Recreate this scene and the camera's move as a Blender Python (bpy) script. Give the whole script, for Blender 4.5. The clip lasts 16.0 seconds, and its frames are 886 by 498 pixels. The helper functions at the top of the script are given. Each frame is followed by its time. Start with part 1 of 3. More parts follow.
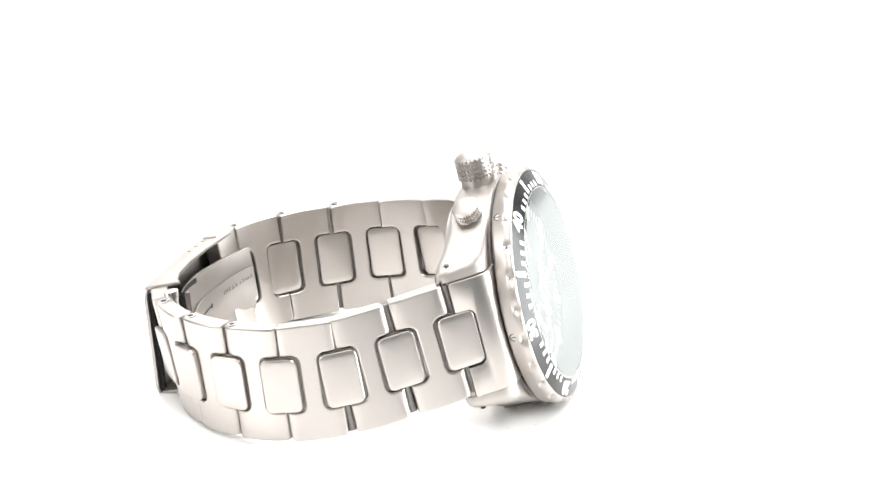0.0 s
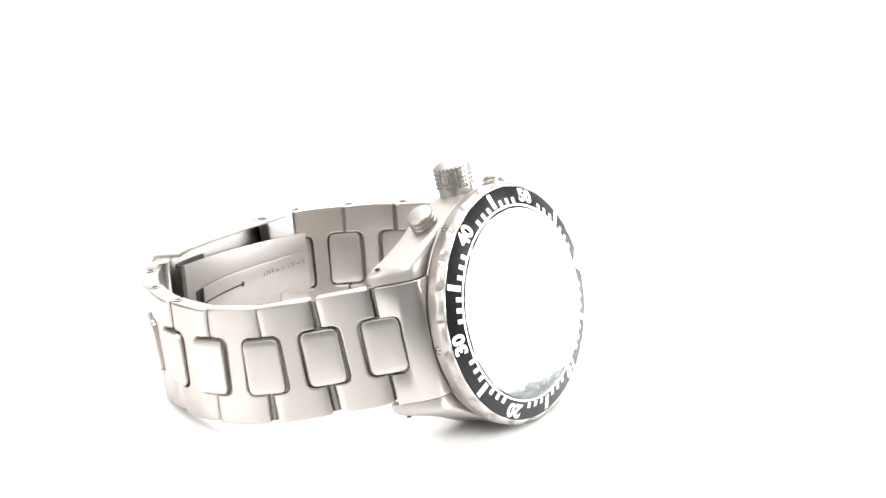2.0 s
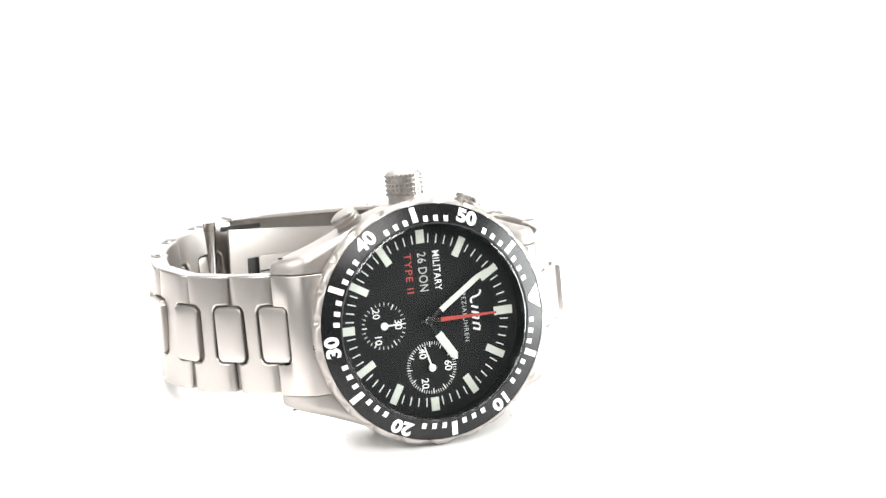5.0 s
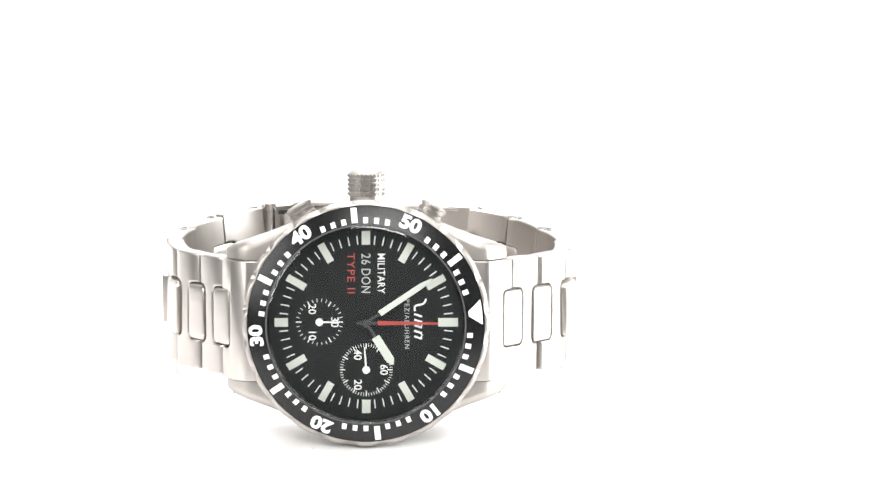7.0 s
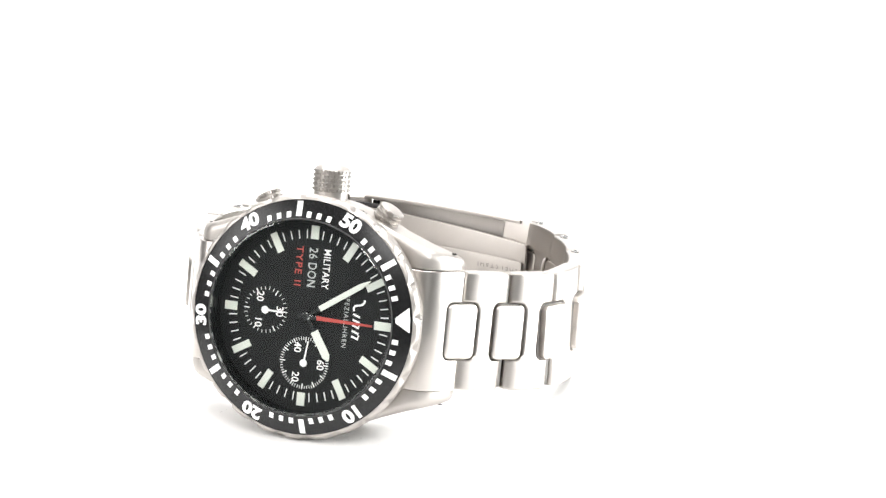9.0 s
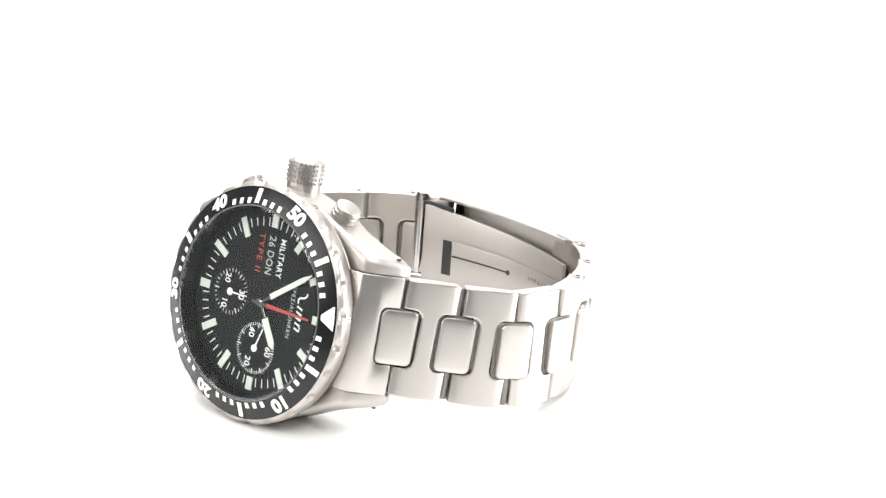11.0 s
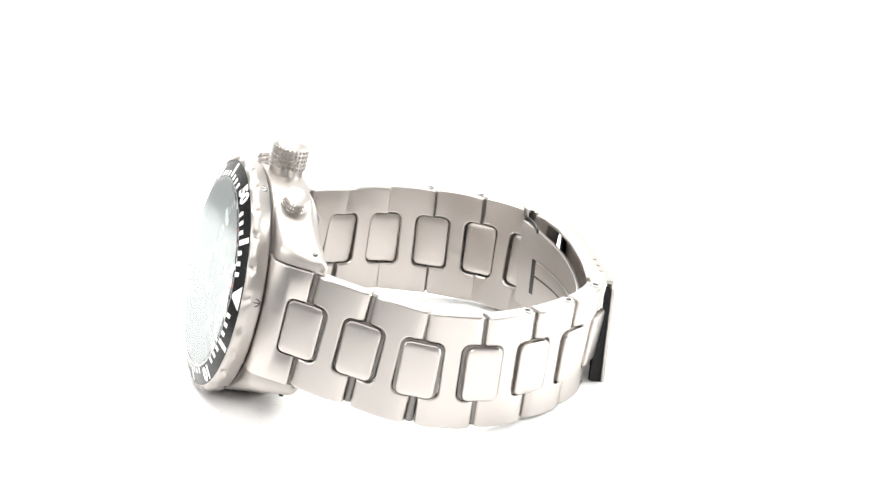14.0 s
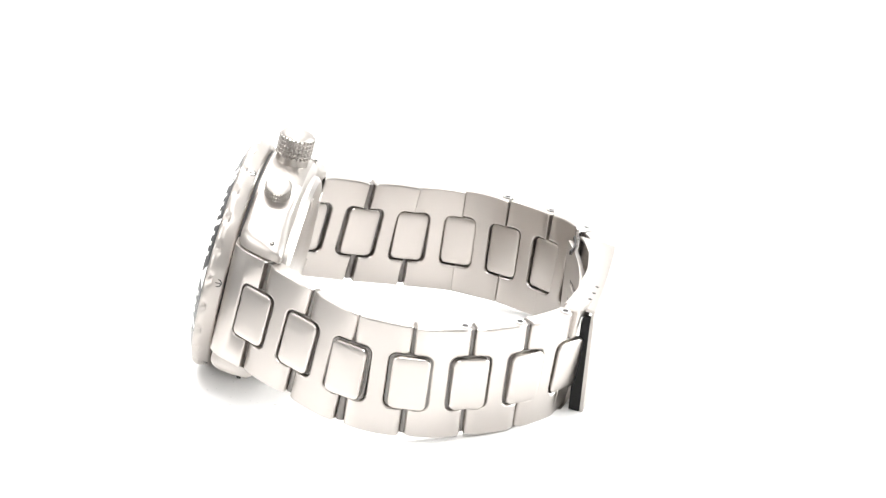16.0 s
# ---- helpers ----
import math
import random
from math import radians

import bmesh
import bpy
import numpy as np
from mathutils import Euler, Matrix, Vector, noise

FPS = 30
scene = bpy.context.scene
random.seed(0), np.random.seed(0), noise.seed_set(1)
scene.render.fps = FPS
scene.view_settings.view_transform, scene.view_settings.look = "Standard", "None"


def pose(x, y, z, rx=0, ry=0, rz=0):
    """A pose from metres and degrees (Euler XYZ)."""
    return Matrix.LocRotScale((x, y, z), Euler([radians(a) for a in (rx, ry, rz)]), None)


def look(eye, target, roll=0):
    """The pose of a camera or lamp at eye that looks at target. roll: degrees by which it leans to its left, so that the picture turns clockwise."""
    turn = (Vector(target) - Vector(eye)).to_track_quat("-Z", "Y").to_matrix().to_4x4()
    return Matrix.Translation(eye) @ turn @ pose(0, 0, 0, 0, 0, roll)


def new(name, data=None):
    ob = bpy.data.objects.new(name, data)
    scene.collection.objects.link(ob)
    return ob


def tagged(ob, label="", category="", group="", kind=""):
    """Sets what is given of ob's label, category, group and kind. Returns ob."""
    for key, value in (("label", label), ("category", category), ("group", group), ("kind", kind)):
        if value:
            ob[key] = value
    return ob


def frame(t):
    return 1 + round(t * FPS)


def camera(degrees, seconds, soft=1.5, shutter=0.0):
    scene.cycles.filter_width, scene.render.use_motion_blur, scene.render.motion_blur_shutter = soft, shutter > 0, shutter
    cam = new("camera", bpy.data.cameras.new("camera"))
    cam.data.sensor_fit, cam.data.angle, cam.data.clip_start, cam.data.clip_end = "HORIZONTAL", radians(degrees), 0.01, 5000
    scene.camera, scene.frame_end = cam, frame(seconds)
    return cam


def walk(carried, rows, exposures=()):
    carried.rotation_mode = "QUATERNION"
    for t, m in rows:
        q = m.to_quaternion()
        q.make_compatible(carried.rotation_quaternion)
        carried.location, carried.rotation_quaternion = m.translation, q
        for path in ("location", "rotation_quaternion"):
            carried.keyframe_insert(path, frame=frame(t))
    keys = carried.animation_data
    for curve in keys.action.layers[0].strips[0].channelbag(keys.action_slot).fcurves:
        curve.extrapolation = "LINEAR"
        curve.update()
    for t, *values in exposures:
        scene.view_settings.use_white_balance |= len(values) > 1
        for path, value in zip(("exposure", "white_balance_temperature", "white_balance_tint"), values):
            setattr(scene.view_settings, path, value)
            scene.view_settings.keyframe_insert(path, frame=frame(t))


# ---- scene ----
cam = camera(15.587, 16.0, soft=1.4)

MM = 0.001
REST = 0.02108                     # height of the dial's centre over the table
HOLD = pose(-0.002889, -0.030486, REST, -14.404, 0.271, 0.763)   # the watch on the turntable, at turn 0
EYE = pose(0.016553, -0.539038, 0.194846 + REST, 70.374, 0.146, 0.651)
walk(cam, [(0.0, EYE), (16.0, EYE)])


def turn_at(t):
    """Degrees by which the turntable stands at t seconds."""
    return 0.343 - 10.878 * (t - 7.0)


# ---- light ----
scene.view_settings.exposure = 0.0
world = bpy.data.worlds.new("studio")
scene.world = world
world.use_nodes = True
world.node_tree.nodes["Background"].inputs["Color"].default_value = (0.9, 0.95, 1.0, 1)
world.node_tree.nodes["Background"].inputs["Strength"].default_value = 0.03


def softbox(name, at, aim, wide, high, radiance, colour=(1, 1, 1)):
    lamp = bpy.data.lights.new(name, "AREA")
    lamp.shape, lamp.size, lamp.size_y = "RECTANGLE", wide, high
    lamp.energy, lamp.color = radiance * math.pi * wide * high, colour
    ob = new(name, lamp)
    ob.matrix_world = look(at, aim)
    return ob


softbox("overhead_softbox", (0.0, 0.25, 1.2), (0, -0.03, 0), 1.5, 1.4, 1.65, (1.0, 0.975, 0.95))
softbox("front_softbox", (0.2, -0.9, 1.12), (0, 0, 0.02), 0.7, 0.6, 11.0, (1.0, 0.985, 0.97))
softbox("left_softbox", (-1.0, -0.4, 0.58), (0, 0, 0.02), 1.0, 0.64, 5.6, (1.0, 0.985, 0.97))
softbox("side_softbox", (0.75, 0.06, 0.07), (0, 0, 0.02), 0.54, 0.66, 13.5, (0.97, 1.0, 1.0))
softbox("background_softbox", (0.0, 0.35, 1.2), (0, 1.0, 0.3), 1.0, 0.5, 17.0, (1.0, 0.99, 0.98))


# ---- materials ----
def material(name, colour, rough=0.5, metal=0.0, grain=0.0, scale=2000.0, vary=0.06, stretch=(1, 1, 1), spec=0.5, spread=0.07):
    """A surface with fine grain (bump and roughness) and broad, faint variation of its colour."""
    m = bpy.data.materials.new(name)
    m.use_nodes = True
    n, l = m.node_tree.nodes, m.node_tree.links
    b = n["Principled BSDF"]
    b.inputs["Metallic"].default_value = metal
    b.inputs["Specular IOR Level"].default_value = spec
    tc, mp = n.new("ShaderNodeTexCoord"), n.new("ShaderNodeMapping")
    mp.inputs["Scale"].default_value = stretch
    l.new(tc.outputs["Object"], mp.inputs["Vector"])
    broad, fine = n.new("ShaderNodeTexNoise"), n.new("ShaderNodeTexNoise")
    broad.inputs["Scale"].default_value, broad.inputs["Detail"].default_value = scale / 12, 3
    fine.inputs["Scale"].default_value, fine.inputs["Detail"].default_value = scale, 2
    l.new(tc.outputs["Object"], broad.inputs["Vector"])
    l.new(mp.outputs["Vector"], fine.inputs["Vector"])
    mix = n.new("ShaderNodeMix")
    mix.data_type = "RGBA"
    mix.inputs["A"].default_value = (*[c * (1 - vary) for c in colour], 1)
    mix.inputs["B"].default_value = (*[min(1, c * (1 + vary)) for c in colour], 1)
    l.new(broad.outputs["Fac"], mix.inputs["Factor"])
    l.new(mix.outputs["Result"], b.inputs["Base Color"])
    rr = n.new("ShaderNodeMapRange")
    rr.inputs["To Min"].default_value, rr.inputs["To Max"].default_value = max(0.02, rough - spread), rough + spread
    l.new(fine.outputs["Fac"], rr.inputs["Value"])
    l.new(rr.outputs["Result"], b.inputs["Roughness"])
    if grain:
        bump = n.new("ShaderNodeBump")
        bump.inputs["Strength"].default_value, bump.inputs["Distance"].default_value = grain, 0.00004
        l.new(fine.outputs["Fac"], bump.inputs["Height"])
        l.new(bump.outputs["Normal"], b.inputs["Normal"])
    return m


STEEL = material("satin_steel", (0.51, 0.478, 0.45), 0.315, 1.0, 0.0, 9000, 0.015, (1, 1, 0.12), spread=0.006)
BLAST = material("blasted_steel", (0.45, 0.422, 0.397), 0.46, 1.0, 0.06, 9000, 0.03)
POLISH = material("polished_steel", (0.55, 0.54, 0.53), 0.14, 1.0, 0.0, 4000, 0.02)
CROWN = material("crown_steel", (0.47, 0.444, 0.42), 0.32, 1.0, 0.1, 6000, 0.04)
INSERT = material("black_insert", (0.006, 0.006, 0.0065), 0.27, 0.0, 0.0, 8000, 0.15, spec=0.35, spread=0.02)
DIAL = material("black_dial", (0.0115, 0.0115, 0.012), 0.7, 0.0, 0.02, 9000, 0.15, spec=0.15)
LUME = material("luminous_paint", (0.7, 0.725, 0.66), 0.6, 0.0, 0.2, 5000, 0.05)
WHITE = material("white_print", (0.88, 0.88, 0.87), 0.5, 0.0, 0.1, 5000, 0.03)
PRINT = material("fine_white_print", (0.8, 0.81, 0.8), 0.5, 0.0, 0.1, 5000, 0.05)
GREY = material("grey_print", (0.48, 0.5, 0.49), 0.5, 0.0, 0.1, 5000, 0.03)
FAINT = material("faint_print", (0.007, 0.007, 0.0075), 0.6, 0.0, 0.1, 5000, 0.05, spec=0.14)
HUB = material("polished_hand", (0.34, 0.34, 0.34), 0.12, 1.0, 0.0, 4000, 0.05)
# darker steel: engraved letters, and link-gap shade put into rods and slabs
ENGRAVED_SHADED = material("engraved_and_shaded_steel", (0.26, 0.247, 0.235), 0.6, 1.0, 0.1, 5000, 0.05)
# near-black that paints the shade inside the clasp cover
CLASP_SHADE = material("clasp_shade_black", (0.02, 0.02, 0.02), 0.85, 0.0, 0.1, 5000, 0.1, spec=0.1)
RED = material("red_print", (0.46, 0.062, 0.052), 0.45, 0.0, 0.1, 5000, 0.05)
DARK = material("dark_recess", (0.022, 0.021, 0.021), 0.45, 0.2, 0.1, 5000, 0.1)
ACRYLIC = material("white_acrylic", (0.87, 0.865, 0.86), 0.3, 0.0, 0.0, 900, 0.01)
GREYWALL = material("grey_wall_paint", (0.45, 0.45, 0.45), 0.8, 0.0, 0.2, 40, 0.05)
PAINT = material("white_wall_paint", (0.8, 0.8, 0.8), 0.8, 0.0, 0.2, 40, 0.03)
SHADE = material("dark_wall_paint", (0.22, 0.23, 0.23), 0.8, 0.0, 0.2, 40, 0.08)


def glass():
    """Flat sapphire with a bluish anti-reflection coat."""
    m = bpy.data.materials.new("sapphire")
    m.use_nodes = True
    n, l = m.node_tree.nodes, m.node_tree.links
    n.clear()
    out, mix = n.new("ShaderNodeOutputMaterial"), n.new("ShaderNodeMixShader")
    clear, gloss, fr = n.new("ShaderNodeBsdfTransparent"), n.new("ShaderNodeBsdfGlossy"), n.new("ShaderNodeLayerWeight")
    fr.inputs["Blend"].default_value = 0.5
    steep, fac = n.new("ShaderNodeMath"), n.new("ShaderNodeMath")
    steep.operation, fac.operation = "POWER", "MULTIPLY_ADD"
    steep.inputs[1].default_value = 3.3
    fac.inputs[1].default_value, fac.inputs[2].default_value = 0.92, 0.06
    l.new(fr.outputs["Facing"], steep.inputs[0])
    l.new(steep.outputs["Value"], fac.inputs[0])
    clear.inputs["Color"].default_value = (0.97, 0.985, 0.98, 1)
    gloss.inputs["Color"].default_value = (0.94, 1.0, 0.99, 1)
    gloss.inputs["Roughness"].default_value = 0.09
    l.new(fac.outputs["Value"], mix.inputs["Fac"])
    l.new(clear.outputs["BSDF"], mix.inputs[1])
    l.new(gloss.outputs["BSDF"], mix.inputs[2])
    l.new(mix.outputs["Shader"], out.inputs["Surface"])
    return m


GLASS = glass()


# ---- mesh helpers: all shapes are drawn in millimetres ----
def finish(bm, smooth=True, angle=34):
    bmesh.ops.remove_doubles(bm, verts=bm.verts, dist=1e-4)
    bmesh.ops.recalc_face_normals(bm, faces=bm.faces)
    for f in bm.faces:
        f.smooth = smooth
    for e in bm.edges:
        if len(e.link_faces) == 2 and e.calc_face_angle(0) > radians(angle):
            e.smooth = False
    bmesh.ops.scale(bm, vec=(MM, MM, MM), verts=bm.verts)
    return bm


def mesh_of(name, bm, mat, smooth=True, angle=34):
    finish(bm, smooth, angle)
    me = bpy.data.meshes.new(name)
    bm.to_mesh(me)
    bm.free()
    me.materials.append(mat)
    return me


def part(name, bm, mat, parent, label="", at=None, angle=34):
    """Links a bmesh (or a finished mesh) as one mesh object under a thing or a part."""
    me = bm if isinstance(bm, bpy.types.Mesh) else mesh_of(name, bm, mat, True, angle)
    ob = new(name, me)
    ob.parent = parent
    if at is not None:
        ob.matrix_basis = at
    if label:
        tagged(ob, label)
    return ob


def inset(pts, d):
    """The closed outline pts (counter-clockwise) drawn in by d."""
    out, n = [], len(pts)
    for i in range(n):
        a, b, c = Vector(pts[i - 1]), Vector(pts[i]), Vector(pts[(i + 1) % n])
        e, f = (b - a).normalized(), (c - b).normalized()
        ne, nf = Vector((-e.y, e.x)), Vector((-f.y, f.x))
        k = ne + nf
        k = k / max(0.35, 1 + ne.dot(nf))
        out.append((b.x + k.x * d, b.y + k.y * d))
    return out


def prism(outline, low, high, bevel=0.3, place=None, dome=0.0, steps=3, bm=None):
    """A solid over a closed outline, from low to high, with rounded rims; dome raises both faces' middles.
    place turns (u, v, h) into x, y, z."""
    bm = bm or bmesh.new()
    place = place or (lambda u, v, h: (u, v, h))
    area = sum(outline[i - 1][0] * outline[i][1] - outline[i][0] * outline[i - 1][1] for i in range(len(outline)))
    pts = list(outline) if area > 0 else list(reversed(outline))
    cu, cv = sum(q[0] for q in pts) / len(pts), sum(q[1] for q in pts) / len(pts)
    rings = []
    for k in range(steps + 1):
        a = math.pi / 2 * k / steps
        rings.append((inset(pts, bevel * (1 - math.sin(a))), low + bevel * (1 - math.cos(a))))
    for k in range(steps, -1, -1):
        a = math.pi / 2 * k / steps
        rings.append((inset(pts, bevel * (1 - math.sin(a))), high - bevel * (1 - math.cos(a))))
    if dome:
        for s in (0.8, 0.55, 0.25):
            up = dome * (1 - s * s)
            inner = [(cu + (u - cu) * s, cv + (v - cv) * s) for u, v in rings[-1][0]] if s == 0.8 else [(cu + (u - cu) * s, cv + (v - cv) * s) for u, v in base]
            if s == 0.8:
                base = rings[-1][0]
            rings.append((inner, high + up))
            rings.insert(0, (inner, low - up))
    loops = [[bm.verts.new(place(u, v, h)) for u, v in ring] for ring, h in rings]
    n = len(pts)
    for a, b in zip(loops, loops[1:]):
        for i in range(n):
            bm.faces.new((a[i - 1], a[i], b[i], b[i - 1]))
    bm.faces.new(reversed(loops[0]))
    bm.faces.new(loops[-1])
    return bm


def lathe(profile, n=96, place=None, bm=None, closed=False, shape=None):
    """A profile of (radius, height) turned about an axis. shape(angle, i, r, h) may change r and h."""
    bm = bm or bmesh.new()
    place = place or (lambda x, y, h: (x, h, y))
    loops = []
    for k in range(n):
        a = 2 * math.pi * k / n
        row = []
        for i, (r, h) in enumerate(profile):
            if shape:
                r, h = shape(a, i, r, h)
            row.append(bm.verts.new(place(r * math.cos(a), r * math.sin(a), h)))
        loops.append(row)
    m = len(profile)
    for k in range(n):
        a, b = loops[k - 1], loops[k]
        for i in range(m if closed else m - 1):
            q = [a[i], b[i], b[(i + 1) % m], a[(i + 1) % m]]
            bm.faces.new(q)
    return bm


def rounded(w, h, r, n=5):
    pts = []
    for sx, sy, a0 in ((1, 1, 0), (-1, 1, 90), (-1, -1, 180), (1, -1, 270)):
        for k in range(n + 1):
            a = radians(a0 + 90 * k / n)
            pts.append((sx * (w / 2 - r) + r * math.cos(a), sy * (h / 2 - r) + r * math.sin(a)))
    return pts


def on_dial(deg, radius, depth, spin=None):
    """The pose of a mark at an angle clockwise from twelve: its x outwards, its z along the dial's axis to the viewer."""
    a = radians(deg)
    out = Vector((math.cos(a), 0, -math.sin(a)))
    face = Vector((0, -1, 0))
    side = face.cross(out)
    m = Matrix((out, side, face)).transposed().to_4x4()
    m.translation = (out * radius + Vector((0, depth, 0))) * MM
    return m


def flat_bar(x0, x1, w0, w1=None, low=0.0, high=0.15, bevel=0.04):
    w1 = w0 if w1 is None else w1
    return prism([(x0, -w0 / 2), (x1, -w1 / 2), (x1, w1 / 2), (x0, w0 / 2)], low, high, bevel, steps=1)


def lettering(name, text, size, mat, parent, at, bold=0.0, spacing=1.0, stretch=1.0, depth=0.03):
    """Raised print: x to the right of the text, y up, centred."""
    curve = bpy.data.curves.new(name, "FONT")
    curve.body, curve.size, curve.align_x, curve.align_y = text, size * 1.38, "CENTER", "CENTER"
    curve.offset, curve.extrude, curve.space_character, curve.resolution_u = bold, depth, spacing, 4
    tmp = new("lettering_draft", curve)
    dg = bpy.context.evaluated_depsgraph_get()
    me = bpy.data.meshes.new_from_object(tmp.evaluated_get(dg))
    bpy.data.objects.remove(tmp)
    me.transform(Matrix.Diagonal((MM * stretch, MM, MM, 1)))
    me.materials.clear()
    me.materials.append(mat)
    return part(name, me, mat, parent, at=at)


def upright(x, z, depth):
    """The pose of print on the dial that reads with twelve o'clock up, at x towards twelve and z towards nine."""
    up, face = Vector((1, 0, 0)), Vector((0, -1, 0))
    right = up.cross(face)
    m = Matrix((right, up, face)).transposed().to_4x4()
    m.translation = Vector((x, depth, z)) * MM
    return m


# ---- the studio ----
def box_mesh(name, lo, hi, mat, label, category):
    b = bmesh.new()
    bmesh.ops.create_cube(b, size=1)
    for v in b.verts:
        v.co = [lo[i] + (v.co[i] + 0.5) * (hi[i] - lo[i]) for i in range(3)]
    if category == "plinth":
        bmesh.ops.bevel(b, geom=b.edges[:], offset=0.004, segments=2, affect="EDGES")
    me = bpy.data.meshes.new(name)
    b.to_mesh(me)
    b.free()
    me.materials.append(mat)
    return tagged(new(name, me), label, category, kind="structure")


def studio():
    low, top = -0.8, 1.9
    box_mesh("ground", (-0.112, -0.2, low), (0.126, 0.45, 0.0), ACRYLIC, "white glossy acrylic plinth under the watch", "plinth")
    box_mesh("floor", (-2.0, -1.4, low - 0.1), (2.0, 1.2, low), SHADE, "plain dark studio floor", "floor")
    box_mesh("backdrop", (-1.1, 1.0, low), (1.1, 1.06, top - 0.3), PAINT, "plain white studio backdrop", "backdrop")
    box_mesh("wall_north", (-2.0, 1.21, low), (2.0, 1.3, top), SHADE, "plain dark studio wall", "wall")
    box_mesh("wall_west", (-2.1, -1.4, low), (-2.01, 1.2, top), GREYWALL, "plain grey studio wall", "wall")
    box_mesh("wall_east", (2.01, -1.4, low), (2.1, 1.2, top), GREYWALL, "plain grey studio wall", "wall")
    box_mesh("wall_south", (-2.0, -1.5, low), (2.0, -1.41, top), SHADE, "plain dark studio wall", "wall")
    box_mesh("ceiling", (-2.1, -1.5, top + 0.01), (2.1, 1.3, top + 0.1), SHADE, "plain dark studio ceiling", "ceiling")


studio()

# ---- the watch ----
# in its own space x points to twelve o'clock, z to the crown at nine, y into the case
watch = tagged(new("wristwatch"), "satin steel chronograph wristwatch with black dial, standing on its side", "watch")

BEZEL_TURN = -6.0                  # the bezel stands one minute back


def lug_section(w, h, r_out, r_in):
    """A lug cut across: wide rounding on its outer edges, crisp where it meets the end link."""
    pts = []
    for sx, sy, a0, r in ((1, 1, 0, r_out), (-1, 1, 90, r_in), (-1, -1, 180, r_in), (1, -1, 270, r_out)):
        for k in range(8):
            a = radians(a0 + 90 * k / 7)
            pts.append((sx * (w / 2 - r) + r * math.cos(a), sy * (h / 2 - r) + r * math.sin(a)))
    return pts


def case():
    body = lathe([(0.01, 4.55), (19.3, 4.55), (19.85, 4.6), (20.08, 4.8), (20.1, 5.2), (20.1, 8.5), (20.0, 10.8), (19.5, 11.9), (18.0, 12.4), (0.01, 12.4)], 120)
    part("case_middle", body, BLAST, watch)
    back = lathe([(17.4, 12.2), (17.3, 13.2), (16.6, 13.9), (12.5, 14.2), (12.2, 14.0), (0.01, 14.0)], 96)
    for k in range(6):
        a = radians(60 * k + 15)
        prism(rounded(1.4, 2.2, 0.3), -0.05, 0.25, 0.1, lambda u, v, h, a=a: ((15 + v) * math.cos(a) - u * math.sin(a), 13.95 + h, (15 + v) * math.sin(a) + u * math.cos(a)), bm=back)
    part("caseback", back, STEEL, watch, "screwed steel case back")
    gasket = lathe([(19.5, 4.0), (19.55, 4.62)], 96)
    part("bezel_gap", gasket, DARK, watch)
    for sx in (-1, 1):
        for sz in (-1, 1):
            bm = bmesh.new()
            rings = []
            for k in range(31):
                x = 7.5 + 16.5 * k / 30 if k < 25 else 21.25 + 2.75 * math.sin((k - 24) / 6 * math.pi / 2)
                f = max(0.0, (x - 14.0) / 11.3)
                out = float(np.interp(x, (7.5, 11, 14, 17, 20, 23, 25.3), (18.65, 17.15, 15.85, 14.7, 13.65, 12.75, 12.0)))
                front = sum(float(np.interp(x + d, (17, 19.9, 21.2, 22.3, 23.2, 24.3, 26), (4.75, 4.75, 5.3, 6.7, 8.4, 10.4, 13.0))) for d in (-0.8, -0.4, 0, 0.4, 0.8)) / 5
                back_y = 12.0 + 1.5 * f
                inn = 10.35
                if k > 24:
                    c = math.cos((k - 24) / 6 * math.pi / 2) ** 0.5
                    out, mid = inn + (out - inn) * (0.55 + 0.45 * c), front * 0.45 + back_y * 0.55
                    front, back_y = mid + (front - mid) * (0.3 + 0.7 * c), mid + (back_y - mid) * (0.3 + 0.7 * c)
                sec = lug_section(out - inn, back_y - front, min(float(np.interp(x, (8, 18), (0.4, 1.7))), (out - inn) * 0.7, (back_y - front) * 0.46), 0.12)
                rings.append([bm.verts.new((sx * x, (front + back_y) / 2 + v, sz * ((inn + out) / 2 + u))) for u, v in sec])
            n = len(rings[0])
            for a, b in zip(rings, rings[1:]):
                for i in range(n):
                    bm.faces.new((a[i - 1], a[i], b[i], b[i - 1]))
            bm.faces.new(rings[0])
            bm.faces.new(rings[-1])
            lug = part("lug", bm, BLAST, watch, angle=60)
            pin = lathe([(0.01, 0), (0.42, 0), (0.42, 0.35)], 12, lambda x, y, h: (sx * (22.6 + x), 10.6 + y, sz * (12.85 + h * 0.5)))
            part("lug_pin", pin, DARK, lug, "dark drilled pin hole")


